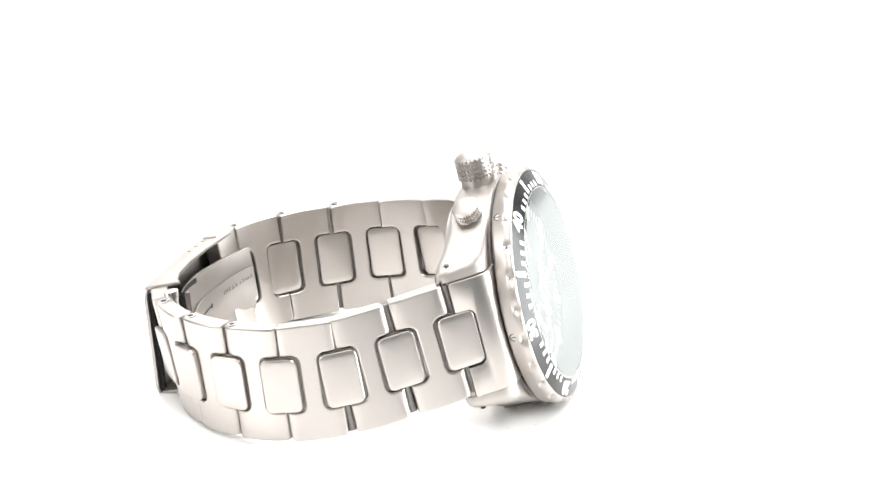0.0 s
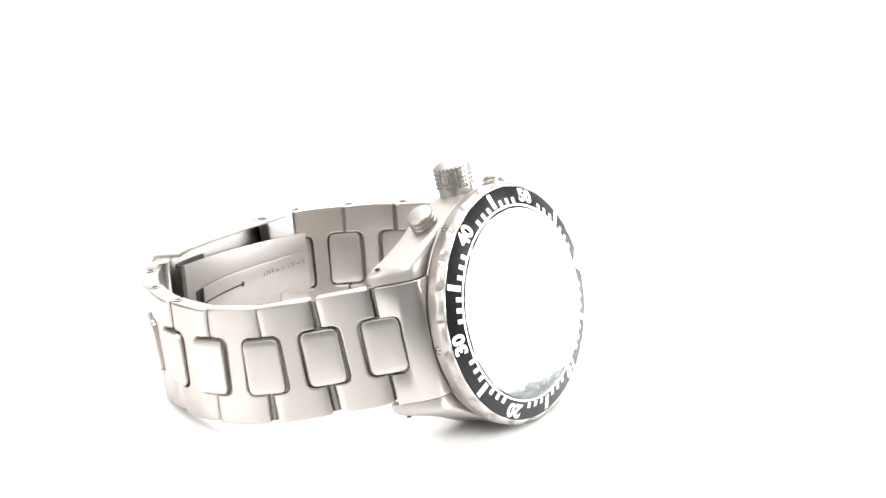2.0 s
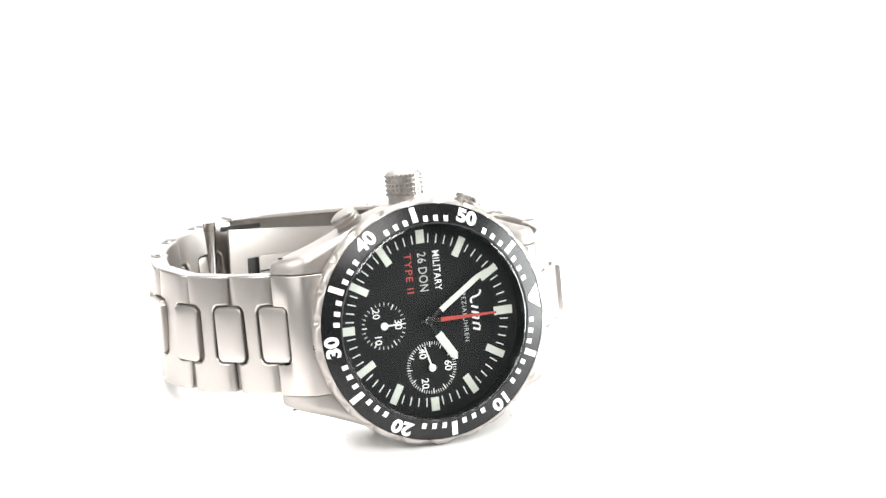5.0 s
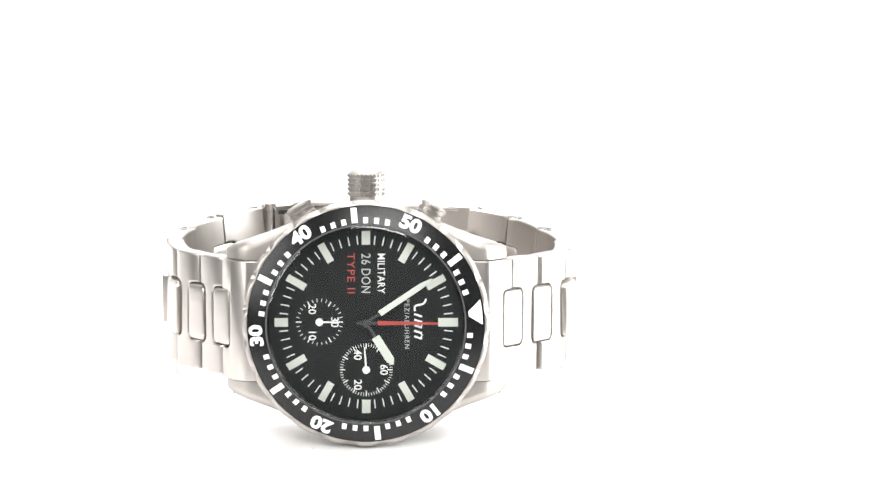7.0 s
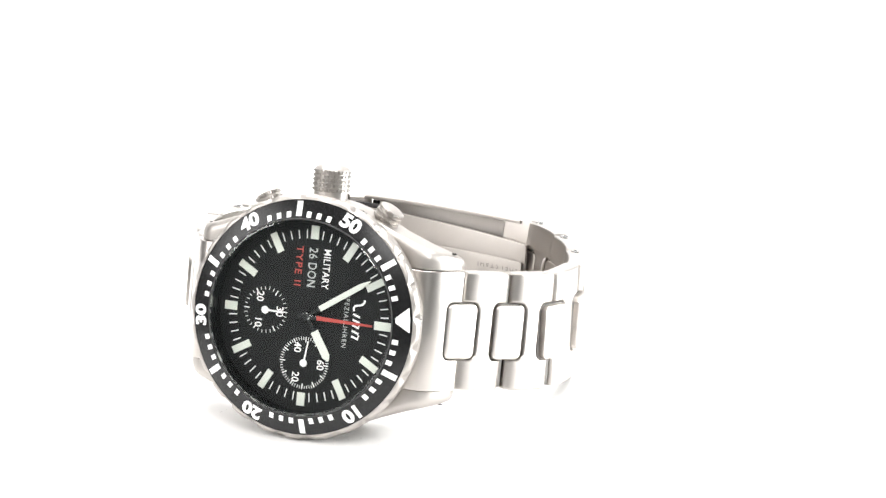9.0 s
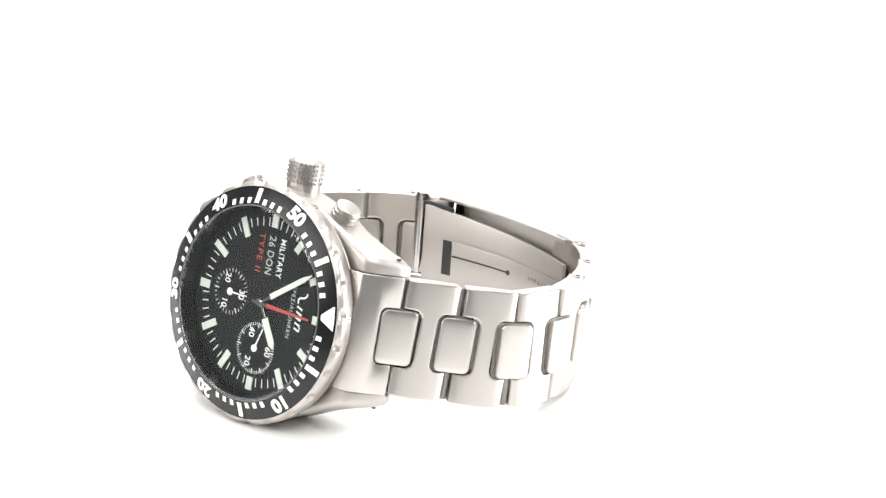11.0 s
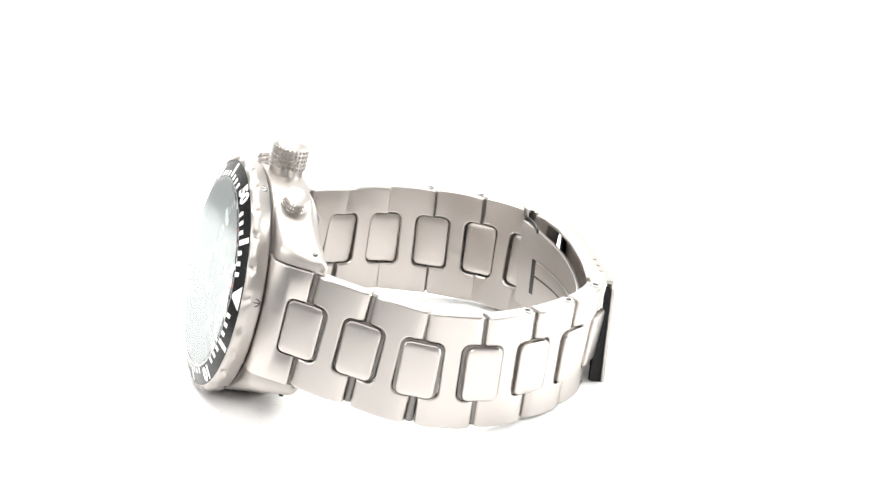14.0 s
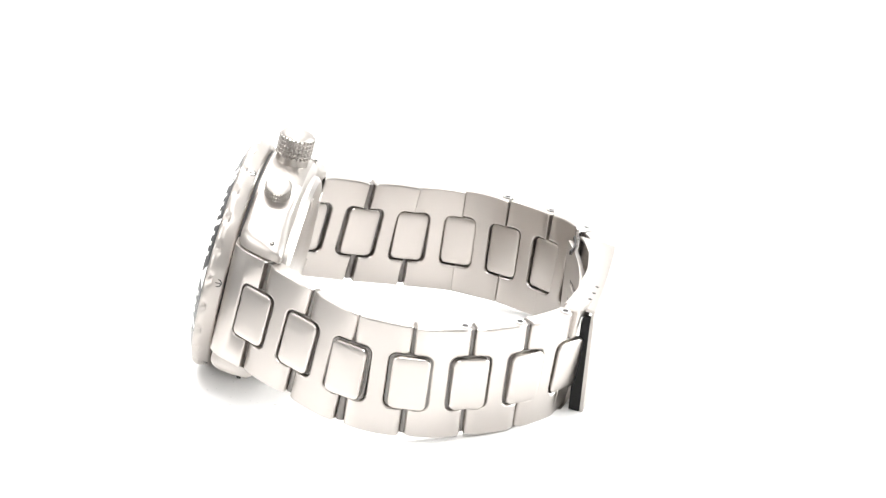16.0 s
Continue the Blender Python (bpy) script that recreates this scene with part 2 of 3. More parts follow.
def bezel():
    notches = 24

    def scallop(a, i, r, h):
        k = (a * notches / (2 * math.pi)) % 1.0
        dip = max(0.0, 1 - abs(k - 0.5) / 0.28)
        dip = math.sqrt(dip) * (2 - dip) * dip if dip else 0.0
        if i in (2, 3, 4, 5):
            r -= dip * (0.1, 0.42, 0.85, 0.1)[i - 2]
            h += dip * (0.16, 0.4, 0.45, 0.0)[i - 2]
        return r, h
    ring = lathe([(20.02, 0.95), (20.06, 0.56), (20.3, 0.56), (20.62, 0.78), (20.9, 1.2), (20.93, 2.0), (20.75, 2.35), (20.65, 3.6), (20.45, 3.95), (20.1, 4.08), (19.2, 4.1)], 24 * 12, shape=scallop)
    b = part("bezel", ring, BLAST, watch, "scalloped rotating steel bezel", angle=50)
    ins = lathe([(16.85, 0.6), (16.85, -0.54), (16.95, -0.6), (19.93, 0.55), (20.04, 0.62), (20.04, 0.95)], 144)
    part("bezel_insert", ins, INSERT, b, "black bezel insert with white minute scale")
    long_tick = mesh_of("tick", flat_bar(-1.33, 1.33, 1.0, 1.0, 0, 0.06, 0.02), WHITE)
    dot = mesh_of("tick", flat_bar(-0.52, 0.52, 0.8, 0.8, 0, 0.06, 0.02), WHITE)
    tilt = Matrix.Rotation(radians(21.0), 4, "Y")
    for m in range(60):
        a = 6 * m + BEZEL_TURN
        if m % 10 == 5:
            part("minute_bar", long_tick, WHITE, b, at=on_dial(a, 18.5, -0.01) @ tilt)
        elif m % 10 in (2, 3, 4, 6, 7, 8):
            part("minute_dot", dot, WHITE, b, at=on_dial(a, 17.6, -0.36) @ tilt)
        elif m % 10 == 0 and m:
            p = on_dial(a, 18.45, -0.03) @ tilt @ Matrix.Rotation(radians(-90), 4, "Z")
            lettering("minute_numeral", str(m), 2.36, WHITE, b, p, 0.14, 1.0, 1.12)
    tri = prism([(-1.15, -0.42), (1.2, -2.15), (1.32, 0.0), (1.2, 2.15), (-1.15, 0.42)], 0, 0.06, 0.02, steps=1)
    part("zero_triangle", tri, WHITE, b, at=on_dial(BEZEL_TURN, 18.45, -0.03) @ tilt)
    for k in range(6):
        a = radians(-6 + 60 * k)
        d = Vector((math.cos(a), 0, -math.sin(a)))
        u, w = Vector((0, 1, 0)), d.cross(Vector((0, 1, 0)))

        def place(x, y, h, d=d, u=u, w=w):
            return d * (20.57 + h) + u * (2.95 + x) + w * y
        part("screw", lathe([(0.01, 0.14), (0.5, 0.14), (0.56, 0.1)], 16, place), BLAST, b)
        part("screw_recess", lathe([(0.54, 0.12), (0.74, 0.14), (0.76, 0.0)], 16, place), DARK, b)
        slot = prism([(-0.5, -0.09), (0.5, -0.09), (0.5, 0.09), (-0.5, 0.09)], 0.1, 0.17, 0.02, place, steps=1)
        part("screw_slot", slot, DARK, b)


def dial():
    d = part("dial", lathe([(0.01, 3.2), (16.5, 3.2), (16.5, 3.6)], 96), DIAL, watch, "matt black dial with white printing")
    rehaut = lathe([(16.5, 3.3), (16.55, 3.15), (16.85, 0.4), (16.9, -0.3)], 120)
    part("dial_ring", rehaut, INSERT, watch, "black ring round the dial")
    rim = lathe([(16.62, -0.3), (16.66, -0.6), (16.93, -0.6), (16.96, -0.3)], 144)
    part("crystal_gasket", rim, POLISH, watch, "thin bright ring round the glass")
    face = 3.2
    wide = mesh_of("hour_marker", flat_bar(11.85, 15.35, 1.25, high=0.2), LUME)
    short = mesh_of("hour_marker", flat_bar(13.2, 15.5, 1.45, high=0.2), LUME)
    top = mesh_of("hour_marker", flat_bar(12.2, 15.55, 1.45, high=0.2), LUME)
    fine = mesh_of("minute_tick", flat_bar(13.25, 14.75, 0.2, high=0.03, bevel=0.005), PRINT)
    for m in range(60):
        if m % 5:
            part("minute_tick", fine, WHITE, d, at=on_dial(6 * m, 0, face))
        else:
            h = m // 5
            part("hour_marker", top if h == 0 else short if h in (3, 6, 9) else wide, LUME, d, at=on_dial(30 * h, 0, face))
    for (cx, cz), rad, count, step, words in (((-7.9, 0.05), 4.0, 30, 5, ("30", "10", "20")), ((0.0, -8.1), 4.5, 60, 5, ("60", "20", "40"))):
        small = mesh_of("counter_tick", flat_bar(rad - 0.55, rad, 0.11, high=0.03, bevel=0.005), PRINT)
        large = mesh_of("counter_tick", flat_bar(rad - 0.95, rad, 0.2, high=0.03, bevel=0.005), PRINT)
        shift = Matrix.Translation(Vector((cx, 0, cz)) * MM)
        for k in range(count):
            part("counter_tick", small if k % step else large, WHITE, d, at=shift @ on_dial(360 / count * k, 0, face))
        for k, w in enumerate(words):
            a = radians(120 * k)
            r = 2.55 if count == 30 else 2.95
            lettering("counter_numeral", w, 1.32, WHITE, d, upright(cx + r * math.cos(a), cz - r * math.sin(a), face), 0.02, 1.0)
    lettering("lettering", "MILITARY", 1.3, WHITE, d, upright(2.5, 8.35, face), 0.014, 1.07, 0.85)
    lettering("lettering", "TYPE II", 1.3, RED, d, upright(-2.6, 8.28, face), 0.012, 1.2, 1.08)
    window = prism(rounded(7.6, 2.3, 0.15, 2), -0.02, 0.012, 0.005, lambda u, v, h: (v, face - h, u), steps=1)
    part("date_window", window, DIAL, d, at=Matrix.Translation(Vector((-0.1, 0, 8.3)) * MM))
    lettering("date_print", "26", 1.6, GREY, d, upright(-0.1, 10.75, face - 0.02), 0.012, 1.1, 0.84)
    lettering("date_print", "DON", 1.6, GREY, d, upright(-0.1, 7.05, face - 0.02), 0.012, 1.1, 0.8)
    lettering("lettering", "SPEZIALUHREN", 0.85, GREY, d, upright(6.87, 0.0, face), 0.0, 1.25, 0.95)
    logo(d, face)
    for k in range(2):
        cx, cz = ((-7.4, 7.3), (-7.5, -7.25))[k]
        ring = lathe([(0.95, 0), (1.1, 0.0)], 28, lambda x, y, h: (cx + x, face - 0.012, cz + y))
        part("dial_symbol", ring, FAINT, d)
        part("dial_symbol", prism(rounded(0.9, 0.3, 0.1, 2), 0, 0.012, 0.003, lambda u, v, h: (cx + v, face - h, cz + u), steps=1), FAINT, d)


def ribbon(points, width, depth):
    """A thin printed stroke through points (right, up) of the dial."""
    bm = bmesh.new()
    left, right = [], []
    for i, q in enumerate(points):
        a, b = Vector(points[max(0, i - 1)]), Vector(points[min(len(points) - 1, i + 1)])
        t = (b - a).normalized()
        nrm = Vector((-t.y, t.x)) * width / 2
        left.append(bm.verts.new((q[0] + nrm.x, q[1] + nrm.y, depth)))
        right.append(bm.verts.new((q[0] - nrm.x, q[1] - nrm.y, depth)))
    for i in range(len(points) - 1):
        bm.faces.new((left[i], right[i], right[i + 1], left[i + 1]))
    return bm


def logo(d, face):
    """The maker's mark as plain strokes."""
    swash = [(-4.0 + 2.1 * k / 14 + 0.25 * math.sin(k * 0.45), 0.95 * math.cos(math.pi * 1.15 * k / 14) + 0.25) for k in range(15)]
    part("maker_mark", ribbon(swash, 0.34, 0.03), WHITE, d, at=upright(8.9, 0.0, face))
    for k in range(5):
        x = -1.5 + 0.95 * k
        part("maker_mark", ribbon([(x, -0.75), (x + 0.42, 0.55)], 0.36, 0.03), WHITE, d, at=upright(8.9, -0.1, face))
    for k in range(2):
        x = 0.0 + 1.9 * k
        part("maker_mark", ribbon([(x - 0.25, 0.2), (x + 0.2, 0.62), (x + 0.7, 0.35)], 0.22, 0.03), WHITE, d, at=upright(8.9, -0.1, face))


def pointers():
    def hand(name, deg, depth, metal_to, start, end, w0, w1, mat, tip=None):
        ob = part(name, flat_bar(-1.6 if name == "chronograph_hand" else 0.0, metal_to, 0.55, 0.6, 0, 0.12), HUB, watch, at=on_dial(deg, 0, depth))
        part("lume_inlay", flat_bar(start, end, w0, w1, 0.01, 0.17), mat, ob)
        if tip:
            part("hand_tip", prism([(end, -w1 / 2), (tip, -0.1), (tip, 0.1), (end, w1 / 2)], 0.01, 0.15, 0.03, steps=1), mat, ob)
        return ob
    hand("hour_hand", 57.2, 2.75, 3.0, 2.9, 7.6, 1.45, 1.45, LUME, 8.5)
    hand("minute_hand", -33.8, 2.45, 3.0, 2.8, 11.3, 1.0, 0.95, LUME, 13.4)
    hand("chronograph_hand", 0.4, 2.15, 2.1, 2.0, 12.2, 0.75, 0.35, RED)
    part("hand_hub", lathe([(0.75, 3.1), (0.75, 2.1), (0.6, 1.95), (0.01, 1.95)], 24), HUB, watch)
    for name, cx, cz, deg, size in (("counter_hand", -7.9, 0.05, 0.0, 3.5), ("small_second_hand", 0.0, -8.1, 266.0, 3.9)):
        bm = flat_bar(0, size, 0.34, 0.22, 0, 0.1, 0.03)
        lathe([(0.66, 0.0), (0.66, 0.14), (0.55, 0.18), (0.01, 0.18)], 20, lambda x, y, h: (x, y, h), bm=bm)
        ob = part(name, bm, WHITE, watch, at=Matrix.Translation(Vector((cx, 0, cz)) * MM) @ on_dial(deg, 0, 2.95))
        if name == "small_second_hand":
            found.append(ob)


found = []


def crystal():
    bm = lathe([(0.01, -0.72), (16.3, -0.72), (16.63, -0.56), (16.63, 0.3)], 96)
    part("crystal", bm, GLASS, watch, "flat clear sapphire glass", angle=8)


def knob(name, label, deg, root, radius, length, depth, teeth, rows, stem, dome):
    """A knurled crown or pusher, its axis along the radius of the case."""
    a = radians(deg)
    d = Vector((math.cos(a), 0, -math.sin(a)))
    u, w = Vector((0, 1, 0)), d.cross(Vector((0, 1, 0)))

    def place(x, y, h):
        return d * (root + h) + u * (depth + x) + w * y
    core = lathe([(radius - 0.45, 0.0), (radius - 0.3, 0.1), (radius - 0.28, length - 0.05), (radius - 0.5, length + 0.25 * dome), (radius * 0.55, length + 0.7 * dome), (radius * 0.25, length + 0.95 * dome), (0.01, length + dome)], 40, place)
    body = part(name, core, BLAST, watch, label)
    part("stem", lathe([(stem, -2.5), (stem, 0.2)], 28, place), CROWN, body)
    tooth_w = 2 * math.pi * radius / teeth * 0.74
    band = length / rows
    for k in range(teeth):
        b = 2 * math.pi * k / teeth
        cb, sb = math.cos(b), math.sin(b)
        for j in range(rows):
            mid = band * (j + 0.5)

            def at(p, q, h, cb=cb, sb=sb, mid=mid):
                r = radius - 0.36 + h
                return place(r * cb - p * sb, r * sb + p * cb, mid + q)
            t = bmesh.new()
            s0, s1 = tooth_w / 2, band * 0.42
            low = [t.verts.new(at(x, y, 0)) for x, y in ((-s0, -s1), (s0, -s1), (s0, s1), (-s0, s1))]
            high = [t.verts.new(at(x * 0.5, y * 0.52, 0.34)) for x, y in ((-s0, -s1), (s0, -s1), (s0, s1), (-s0, s1))]
            for i in range(4):
                t.faces.new((low[i - 1], low[i], high[i], high[i - 1]))
            t.faces.new(high)
            part("knurl", t, CROWN, body)


def knobs():
    knob("crown", "knurled steel crown", 270, 21.1, 3.3, 3.9, 8.4, 27, 5, 2.95, 1.1)
    for side in (-1, 1):
        knob("pusher", "small knurled steel pusher", 270 + side * 31, 20.1, 2.4, 2.6, 8.3, 30, 3, 1.8, 0.25)


# ---- bracelet ----
def rise(x, y):
    """How far the bracelet sags at first and then bends up towards the crown's side, with a slight roll."""
    return float(np.interp(y, (10.5, 20, 29.3, 39.6, 49.4, 58.3, 64.5, 69), (0.08, -0.18, -0.12, 0.95, 2.28, 3.72, 4.8, 5.6))) - 0.0045 * x


SIDES = (
    [(-24.94, 10.65), (-29.87, 20.15), (-34.7, 29.44), (-36.89, 39.47), (-34.52, 49.3), (-29.17, 58.26), (-20.8, 64.9)],
    [(25.1, 10.5), (30.5, 19.6), (35.9, 29.05), (36.8, 40.1), (33.1, 49.85), (27.1, 58.65), (19.3, 65.0)],
)
THICK, HALF = 3.1, 10.2


def pocket(s_end, s_in, half, r, n=6):
    """The rounded cut-out for a plate, from its lower to its upper mouth; s_end: the link's end, s_in: its floor."""
    k = 1 if s_end > s_in else -1
    pts = [(s_end, -half)]
    for j in range(n + 1):
        a = math.pi / 2 * j / n
        pts.append((s_in + k * r * (1 - math.sin(a)), -half + r * (1 - math.cos(a))))
    for j in range(n + 1):
        a = math.pi / 2 * j / n
        pts.append((s_in + k * r * (1 - math.cos(a)), half - r * (1 - math.sin(a))))
    return pts + [(s_end, half)]


def h_outline(length):
    """A link seen from outside: two side strips joined by a bridge."""
    e, c = length / 2, 0.25
    right = [(e - c, -HALF), (e, -HALF + c)] + pocket(e, 1.52, 5.0, 1.35) + [(e, HALF - c), (e - c, HALF)]
    left = [(-u, -v) for u, v in right]
    return right + left


def frame_at(p, q):
    """A pose on the bracelet: x along it, y outwards, z to the crown's side; p to q in the plan."""
    mid = (Vector(p) + Vector(q)) / 2
    d = (Vector(q) - Vector(p)).normalized()
    z0, z1 = rise(*p), rise(*q)
    along = Vector((d.x, d.y, (z1 - z0) / (Vector(q) - Vector(p)).length)).normalized()
    out = Vector((d.y, -d.x, 0)) if mid.x > 0 else Vector((-d.y, d.x, 0))
    up = along.cross(out)
    if up.z < 0:
        up = -up
    out = up.cross(along) if up.cross(along).dot(out) > 0 else along.cross(up)
    return mid, along, out, up, (z0 + z1) / 2


def oriented(p, q):
    mid, along, out, up, z = frame_at(p, q)
    if along.cross(out).dot(up) < 0:
        along = -along
    m = Matrix((along, out, up)).transposed().to_4x4()
    m.translation = Vector((mid.x, mid.y, z)) * MM
    return m


def bracelet():
    length = 9.65
    bm = prism(h_outline(length), -THICK, 0.0, 0.34, lambda u, v, h: (u, h, v))
    for k in (-4.35, -4.0, -3.65, -3.3, -2.6, -1.7, -0.85, 0, 0.85, 1.7, 2.6, 3.3, 3.65, 4.0, 4.35):
        bmesh.ops.bisect_plane(bm, geom=bm.verts[:] + bm.edges[:] + bm.faces[:], plane_co=(k, 0, 0), plane_no=(1, 0, 0))
    for v in bm.verts:
        v.co.x *= 1 + 0.055 * v.co.y / THICK
        v.co.y -= 0.012 * v.co.x ** 2 + 0.0006 * v.co.x ** 4
        if v.co.y > -THICK / 2:
            v.co.y -= 0.18 * max(0.0, (abs(v.co.x) - 3.3) / 1.27) ** 2
        v.co.z -= math.copysign(0.006 * v.co.x ** 2, v.co.z) if abs(v.co.z) > 8 else 0
    link_mesh = mesh_of("bracelet_link", bm, STEEL, True, 12)
    half_way = [(-u, -v) for u, v in h_outline(length)[:len(h_outline(length)) // 2]]
    tail = prism([(1.3, -HALF), (1.3, HALF)] + half_way, -THICK, 0.0, 0.34, lambda u, v, h: (u, h, v))
    for v in tail.verts:
        v.co.y -= 0.018 * v.co.x ** 2
    tail_mesh = mesh_of("bracelet_link", tail, STEEL, True, 12)
    plate_mesh = mesh_of("center_plate", prism(rounded(6.45, 9.5, 1.15), -THICK - 0.05, 0.12, 0.34, lambda u, v, h: (u * (1 + 0.05 * min(0.0, h) / THICK), h, v), dome=0.1), STEEL, True, 13)
    # added slab under each plate; its dark colour stands in for gap shade
    shade_slab_mesh = mesh_of("gap_shade_slab", prism(rounded(7.5, 9.8, 1.2), -2.25, -0.95, 0.1, lambda u, v, h: (u, h, v), steps=1), ENGRAVED_SHADED, True, 40)
    rod = bmesh.new()
    lathe([(0.01, -9.7), (0.7, -9.7), (0.8, -9.5), (0.8, 9.5), (0.7, 9.7), (0.01, 9.7)], 20, lambda x, y, h: (x, -2.1 + y, h), bm=rod)
    rod_mesh = mesh_of("link_rod", rod, ENGRAVED_SHADED, True, 40)
    pin_mesh = mesh_of("link_pin", lathe([(0.5, HALF - 0.05), (0.52, HALF + 0.12), (0.9, HALF + 0.12), (0.95, HALF - 0.2)], 20, lambda x, y, h: (x, -1.6 + y, h)), POLISH, True, 40)
    bore_mesh = mesh_of("pin_bore", lathe([(0.01, HALF + 0.03), (0.52, HALF + 0.03)], 16, lambda x, y, h: (x, -1.6 + y, h)), DARK, True, 40)
    for nodes in SIDES:
        for i in range(len(nodes) - 1):
            link = part("bracelet_link", link_mesh, STEEL, watch, at=oriented(nodes[i], nodes[i + 1]))
            if i >= 3:
                to_end = link.matrix_basis.to_3x3() @ Vector((1, 0, 0))
                k = 1 if to_end.dot(Vector((nodes[i + 1][0] - nodes[i][0], nodes[i + 1][1] - nodes[i][1], 0))) > 0 else -1
                pin = part("link_pin", pin_mesh, POLISH, link, at=Matrix.Translation((k * 3.6 * MM, 0, 0)))
                part("pin_bore", bore_mesh, DARK, link, at=Matrix.Translation((k * 3.6 * MM, 0, 0)))
        end, step = nodes[-1], (-9.9, 2.2) if nodes[-1][0] > 0 else (9.7, 3.0)
        m = oriented(end, (end[0] + step[0], end[1] + step[1]))
        if m.to_3x3().col[0].x * step[0] < 0:
            m = m @ Matrix.Rotation(math.pi, 4, "Y")
        part("bracelet_link", tail_mesh, STEEL, watch, "short end link reaching into the clasp", at=m)
        for i in range(len(nodes)):
            before = nodes[i - 1] if i else (nodes[0][0] * 2 - nodes[1][0], nodes[0][1] * 2 - nodes[1][1])
            after = nodes[i + 1] if i < len(nodes) - 1 else (nodes[-1][0] * 2 - nodes[-2][0], nodes[-1][1] * 2 - nodes[-2][1] - 2.5)
            m = oriented(before, after)
            m.translation = Vector((nodes[i][0], nodes[i][1], rise(*nodes[i]))) * MM
            p = part("center_plate", plate_mesh, STEEL, watch, at=m)
            part("link_rod", rod_mesh, ENGRAVED_SHADED, p)
            part("gap_shade_slab", shade_slab_mesh, ENGRAVED_SHADED, p, "added dark slab standing in for shade in the gap round the plate")


def end_links():
    """The solid pieces between the lugs, cut out for the first plate."""
    for nodes in SIDES:
        sx = 1 if nodes[0][0] > 0 else -1
        px, py = abs(nodes[0][0]), nodes[0][1]
        bx, by = abs(nodes[1][0]) - px, nodes[1][1] - py
        n = math.hypot(bx, by)
        ax, ay = bx / n, by / n                       # along the first link
        nx, ny = px - 4.25 * ax, py - 4.25 * ay
        bend = [((1 - q) ** 2 * 20.15 + 2 * q * (1 - q) * 21.5 + q * q * nx, (1 - q) ** 2 * 4.3 + 2 * q * (1 - q) * 4.55 + q * q * ny) for q in [k / 12 for k in range(13)]]
        bend = [(17.0, 4.2), (18.6, 4.23)] + bend + [(px - 0.1 * ax, py - 0.1 * ay)]
        run = [0.0]
        for (x0, y0), (x1, y1) in zip(bend, bend[1:]):
            run.append(run[-1] + math.hypot(x1 - x0, y1 - y0))
        run = [q - run[-1] - 0.1 for q in run]
        face = [(run[0], HALF), (run[0], -HALF), (-0.45, -HALF), (-0.2, -HALF + 0.25)] + pocket(-0.2, -3.5, 4.98, 1.3) + [(-0.2, HALF - 0.25), (-0.45, HALF)]
        bm = prism(face, -2.6, 0.0, 0.16)
        for q in run[1:-1]:
            bmesh.ops.bisect_plane(bm, geom=bm.verts[:] + bm.edges[:] + bm.faces[:], plane_co=(q, 0, 0), plane_no=(1, 0, 0))
        for v in bm.verts:
            u, w, h = v.co
            cx, cy = float(np.interp(u, run, [q[0] for q in bend])), float(np.interp(u, run, [q[1] for q in bend]))
            tx = float(np.interp(u + 0.3, run, [q[0] for q in bend])) - float(np.interp(u - 0.3, run, [q[0] for q in bend]))
            ty = float(np.interp(u + 0.3, run, [q[1] for q in bend])) - float(np.interp(u - 0.3, run, [q[1] for q in bend]))
            n = math.hypot(tx, ty)
            drop = 0.12 * max(0.0, (u + 1.4) / 1.2) ** 2 if h > -1.3 else 0.0
            v.co = (sx * (cx + (h - drop) * ty / n), cy - (h - drop) * tx / n, w)
        inner = [(19.0, 6.0), (19.6, 6.9), (px - 4.6 * ax - 1.2 * ay, py - 4.6 * ay + 1.2 * ax), (px - 3.9 * ax - 2.55 * ay, py - 3.9 * ay + 2.55 * ax), (19.0, 12.3), (17.5, 12.0)]
        prism([(sx * x, y) for x, y in inner], -10.1, 10.1, 0.06, steps=1, bm=bm)
        part("end_link", bm, STEEL, watch, "solid steel end link between the lugs", angle=28)


# ---- folding clasp ----
def arc(x0, x1, y_mid, sag, n=20):
    c = (x0 + x1) / 2
    return [(x0 + (x1 - x0) * k / n, y_mid - sag * (2 * k / n - 1) ** 2) for k in range(n + 1)]


CLASP = 5.75                        # how far the clasp's middle lies above the dial's


def clasp_at(u, v, h):
    """The clasp leans with the bracelet."""
    return (u + 1.4, v + 0.6 - 0.15 * h, CLASP - 0.009 * u + h)


def cover_at(u, v, h):
    """The cover dips a little more towards twelve o'clock."""
    return clasp_at(u, v, h - 0.5 - 0.028 * u)


def curved_plate(points, thick, lo, hi, bevel=0.2, slope=0.0, corner=0.0, at=clasp_at):
    """A bent plate behind the wrist: points of its outer side in the plan; slope raises its upper edge towards six o'clock."""
    back = [(x, y - thick) for x, y in reversed(points)]
    mid, half = (lo + hi) / 2, (hi - lo) / 2
    u0, u1 = points[0][0], points[-1][0]

    def place(u, v, h):
        d = min(u - u0, u1 - u)
        if corner and d < corner:
            h = mid + (h - mid) * (1 - (corner - math.sqrt(max(0.0, corner ** 2 - (corner - d) ** 2))) / half)
        return at(u, v, h + (slope * (17.0 - u) if h > mid else 0))
    return prism(points + back, lo, hi, bevel, place, steps=2)


def outer_line(x0, x1, n=24, shift=0.0):
    return [(x, 68.6 - 0.03 * (x + 0.5) - 0.3 * ((x + 0.5) / 16.4) ** 2 - shift) for x in [x0 + (x1 - x0) * k / n for k in range(n + 1)]]


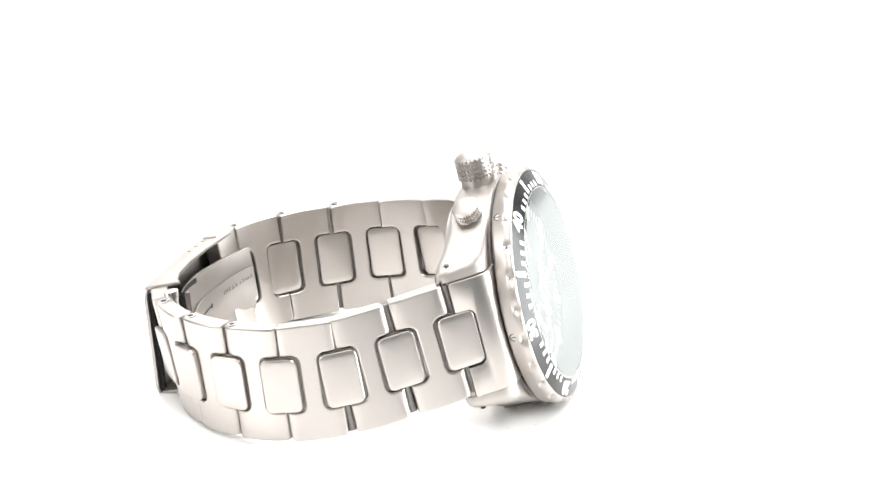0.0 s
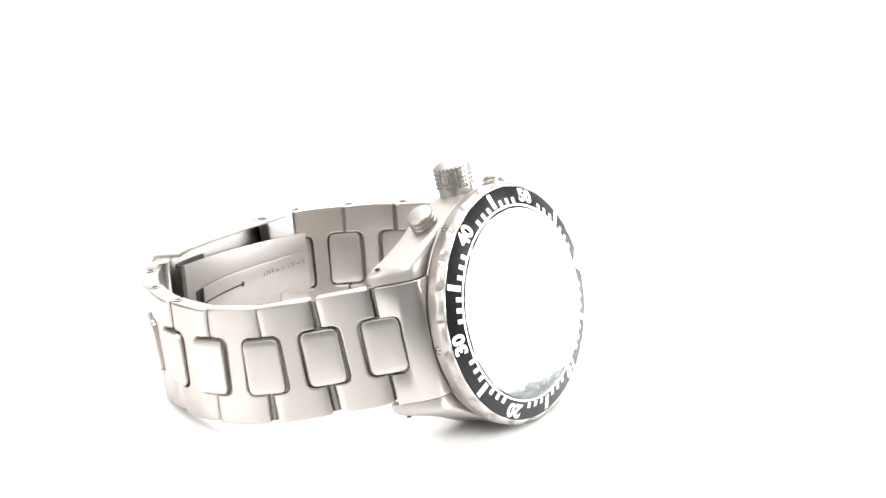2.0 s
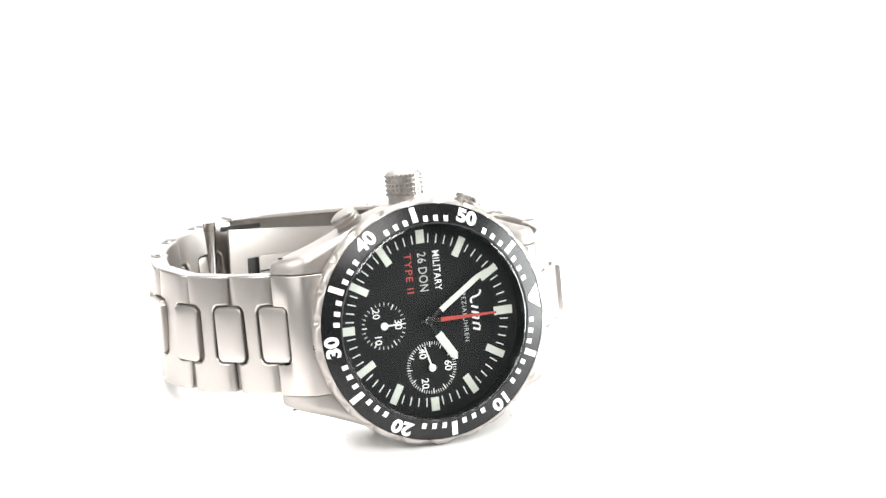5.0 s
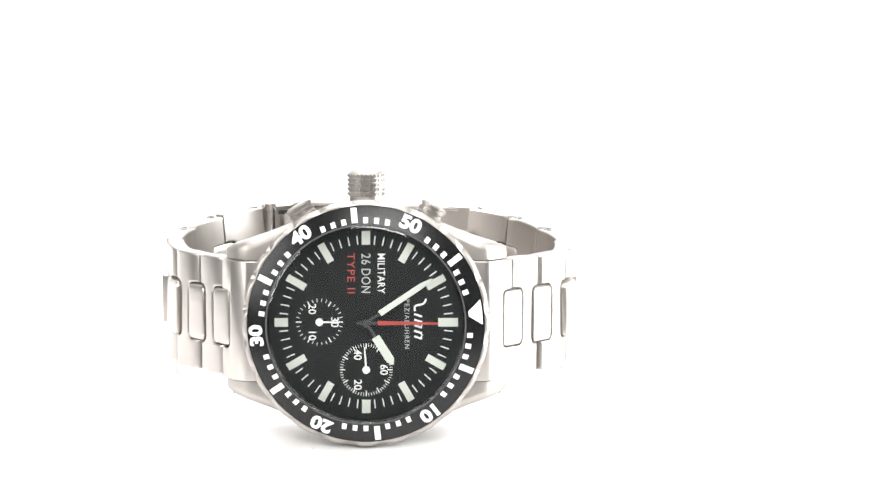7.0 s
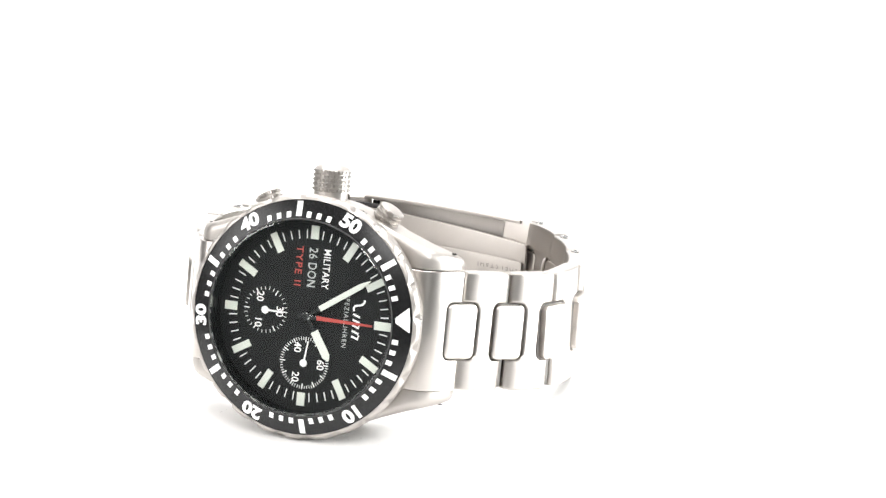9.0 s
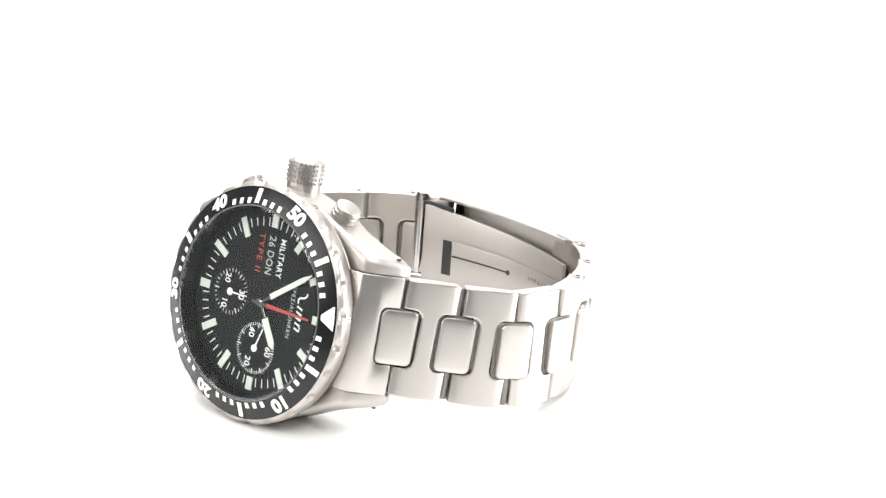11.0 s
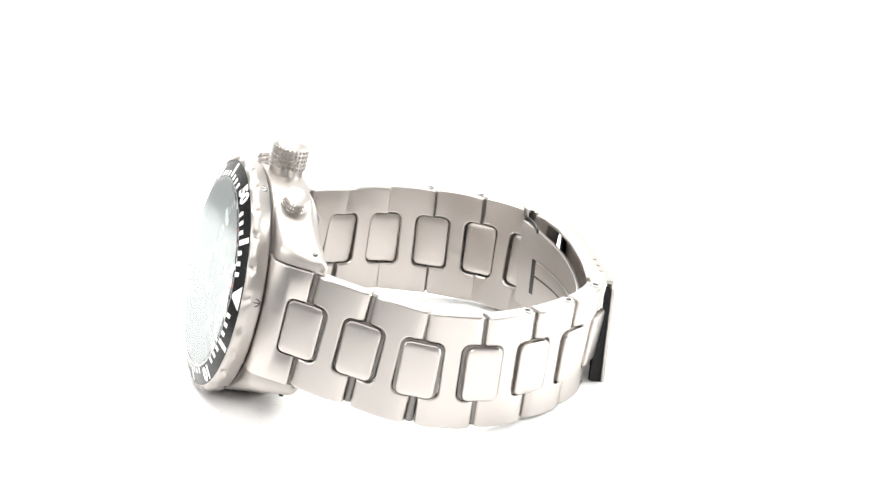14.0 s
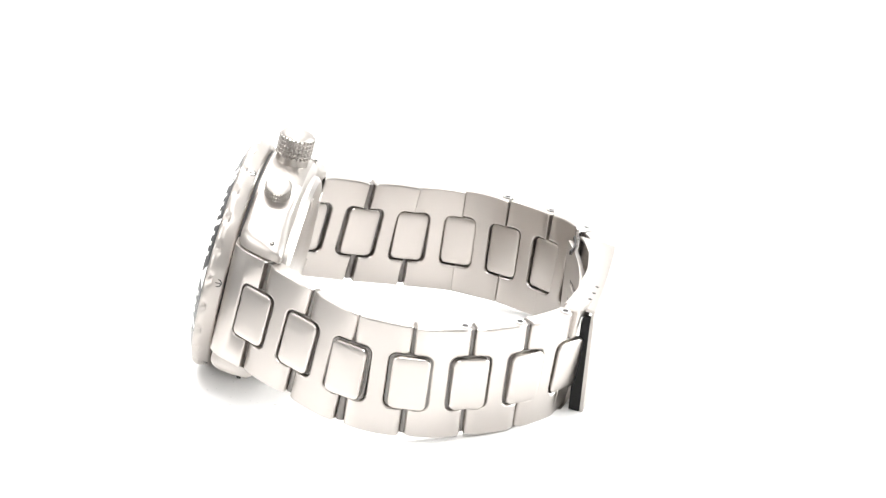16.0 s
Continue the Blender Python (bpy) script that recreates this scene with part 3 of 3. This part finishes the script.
def blade_y(x):
    return 63.05 - 3.7 * ((x - 0.05) / 16.55) ** 2


def clasp():
    cover = part("clasp", curved_plate(outer_line(-16.9, 15.9, 90), 0.6, -10.0, 10.0, 0.25, corner=2.2, at=cover_at), BLAST, watch, "folding steel clasp, closed")
    # two added black strips: shade in the cover's open ends, put into colour
    part("clasp_shade_strip", curved_plate(outer_line(-16.4, -15.3, 6, 0.63), 0.8, -8.7, 8.7, 0.04, at=cover_at), CLASP_SHADE, cover, "added black strip standing in for shade inside the clasp cover")
    part("clasp_shade_strip", curved_plate(outer_line(14.3, 15.4, 6, 0.63), 2.0, -8.7, 8.7, 0.04, at=cover_at), CLASP_SHADE, cover, "added black strip standing in for shade inside the clasp cover")
    for lo, hi in ((9.4, 10.06), (-10.06, -9.4)):
        pts = outer_line(-16.0, 15.0, shift=0.1)
        lower = [(x, float(np.interp(x, (-16.9, -14.5, -9.5, -2.4, 6.5, 13.5, 15.9), (61.4, 62.9, 64.3, 64.7, 64.0, 62.7, 62.2)))) for x, y in reversed(pts)]
        part("clasp_flange", cheek_plate(pts + lower, lo, hi), BLAST, cover)
    blade = curved_plate(arc(-17.4, 17.2, 64.5, 3.7), 0.9, -7.5, 5.0, 0.15, 0.09)
    part("clasp_blade", blade, BLAST, cover, "bent inner blade of the clasp")
    part("clasp_blade", curved_plate([(x, blade_y(x) + 0.45) for x in [-11.3 + 27.9 * k / 24 for k in range(25)]], 0.45, -4.4, 1.6, 0.1, 0.03), BLAST, cover, "bent inner blade of the clasp")
    slot = curved_plate([(x, blade_y(x) + 0.02) for x in [-11.2 + 12.4 * k / 16 for k in range(17)]], 0.06, -0.62, -0.28, 0.01)
    part("blade_slot", slot, DARK, cover)
    part("blade_hole", lathe([(0.01, 0), (0.5, 0)], 16, lambda x, y, h: clasp_at(1.5 + x, blade_y(1.5) - 0.05, y - 0.45)), DARK, cover)
    part("blade_window", curved_plate([(x, 63.6 - 3.7 * ((x + 0.1) / 17.3) ** 2 + 0.03) for x in (-13.6, -12.8, -12.0, -11.2)], 0.08, -4.4, 2.2, 0.01), DARK, cover)
    for k, ch in enumerate("EDELSTAHL"):
        x = 15.6 - 1.08 * k
        u = (x - 0.05) / 16.55
        slope = math.atan(-2 * 3.7 * u / 16.55)
        inward = Vector((math.sin(slope), -math.cos(slope), 0))
        up = Vector((0, 0, -1))
        right = up.cross(inward)
        m = Matrix((right, up, inward)).transposed().to_4x4()
        m.translation = Vector((x + 1.4, 63.65 - 3.7 * u * u - 0.01, CLASP + 0.1)) * MM
        lettering("engraved_letter", ch, 1.15, ENGRAVED_SHADED, cover, m, 0.0, 1.0, 0.9, 0.04)
    tube = lathe([(0.01, -9.2), (1.15, -9.2), (1.15, 8.2), (1.3, 8.3), (1.3, 9.7), (0.7, 9.95), (0.01, 9.95)], 18, lambda a, b, h: clasp_at(-20.4 + a, 62.2 + b, h))
    part("hinge_pin", tube, POLISH, cover)
    part("hinge_pin", lathe([(0.01, 5.5), (1.0, 5.5), (1.0, 8.2), (1.1, 8.3), (1.1, 9.0), (0.8, 9.15), (0.01, 9.15)], 18, lambda a, b, h: cover_at(15.9 + a, 64.8 + b, h)), POLISH, cover)
    part("clasp_spring", curved_plate(arc(-18.6, -11.0, 61.6, 0.5), 0.4, 7.8, 8.7, 0.1), DARK, cover, "dark spring bar beside the hinge")
    for k in range(3):
        dot = lathe([(0.01, 0), (0.36, 0)], 10, lambda a, b, h: cover_at((4.7, 7.7, 10.7)[k] + a, (67.2, 66.9, 66.5)[k] + b, 10.09))
        part("clasp_dot", dot, DARK, cover)


def cheek_plate(outline, lo, hi):
    return prism(outline, lo, hi, 0.2, cover_at, steps=2)


case()
bezel()
dial()
pointers()
crystal()
knobs()
end_links()
bracelet()
clasp()


# ---- what moves ----
def motions():
    walk(watch, [(t / 2, pose(0, 0, 0, 0, 0, turn_at(t / 2)) @ HOLD) for t in range(33)])
    for ob in found:
        shift = Matrix.Translation(Vector((0.0, 0, -8.1)) * MM)
        walk(ob, [(t, shift @ on_dial(266.0 + 6.0 * (t - 7.0), 0, 2.95)) for t in range(17)])


motions()
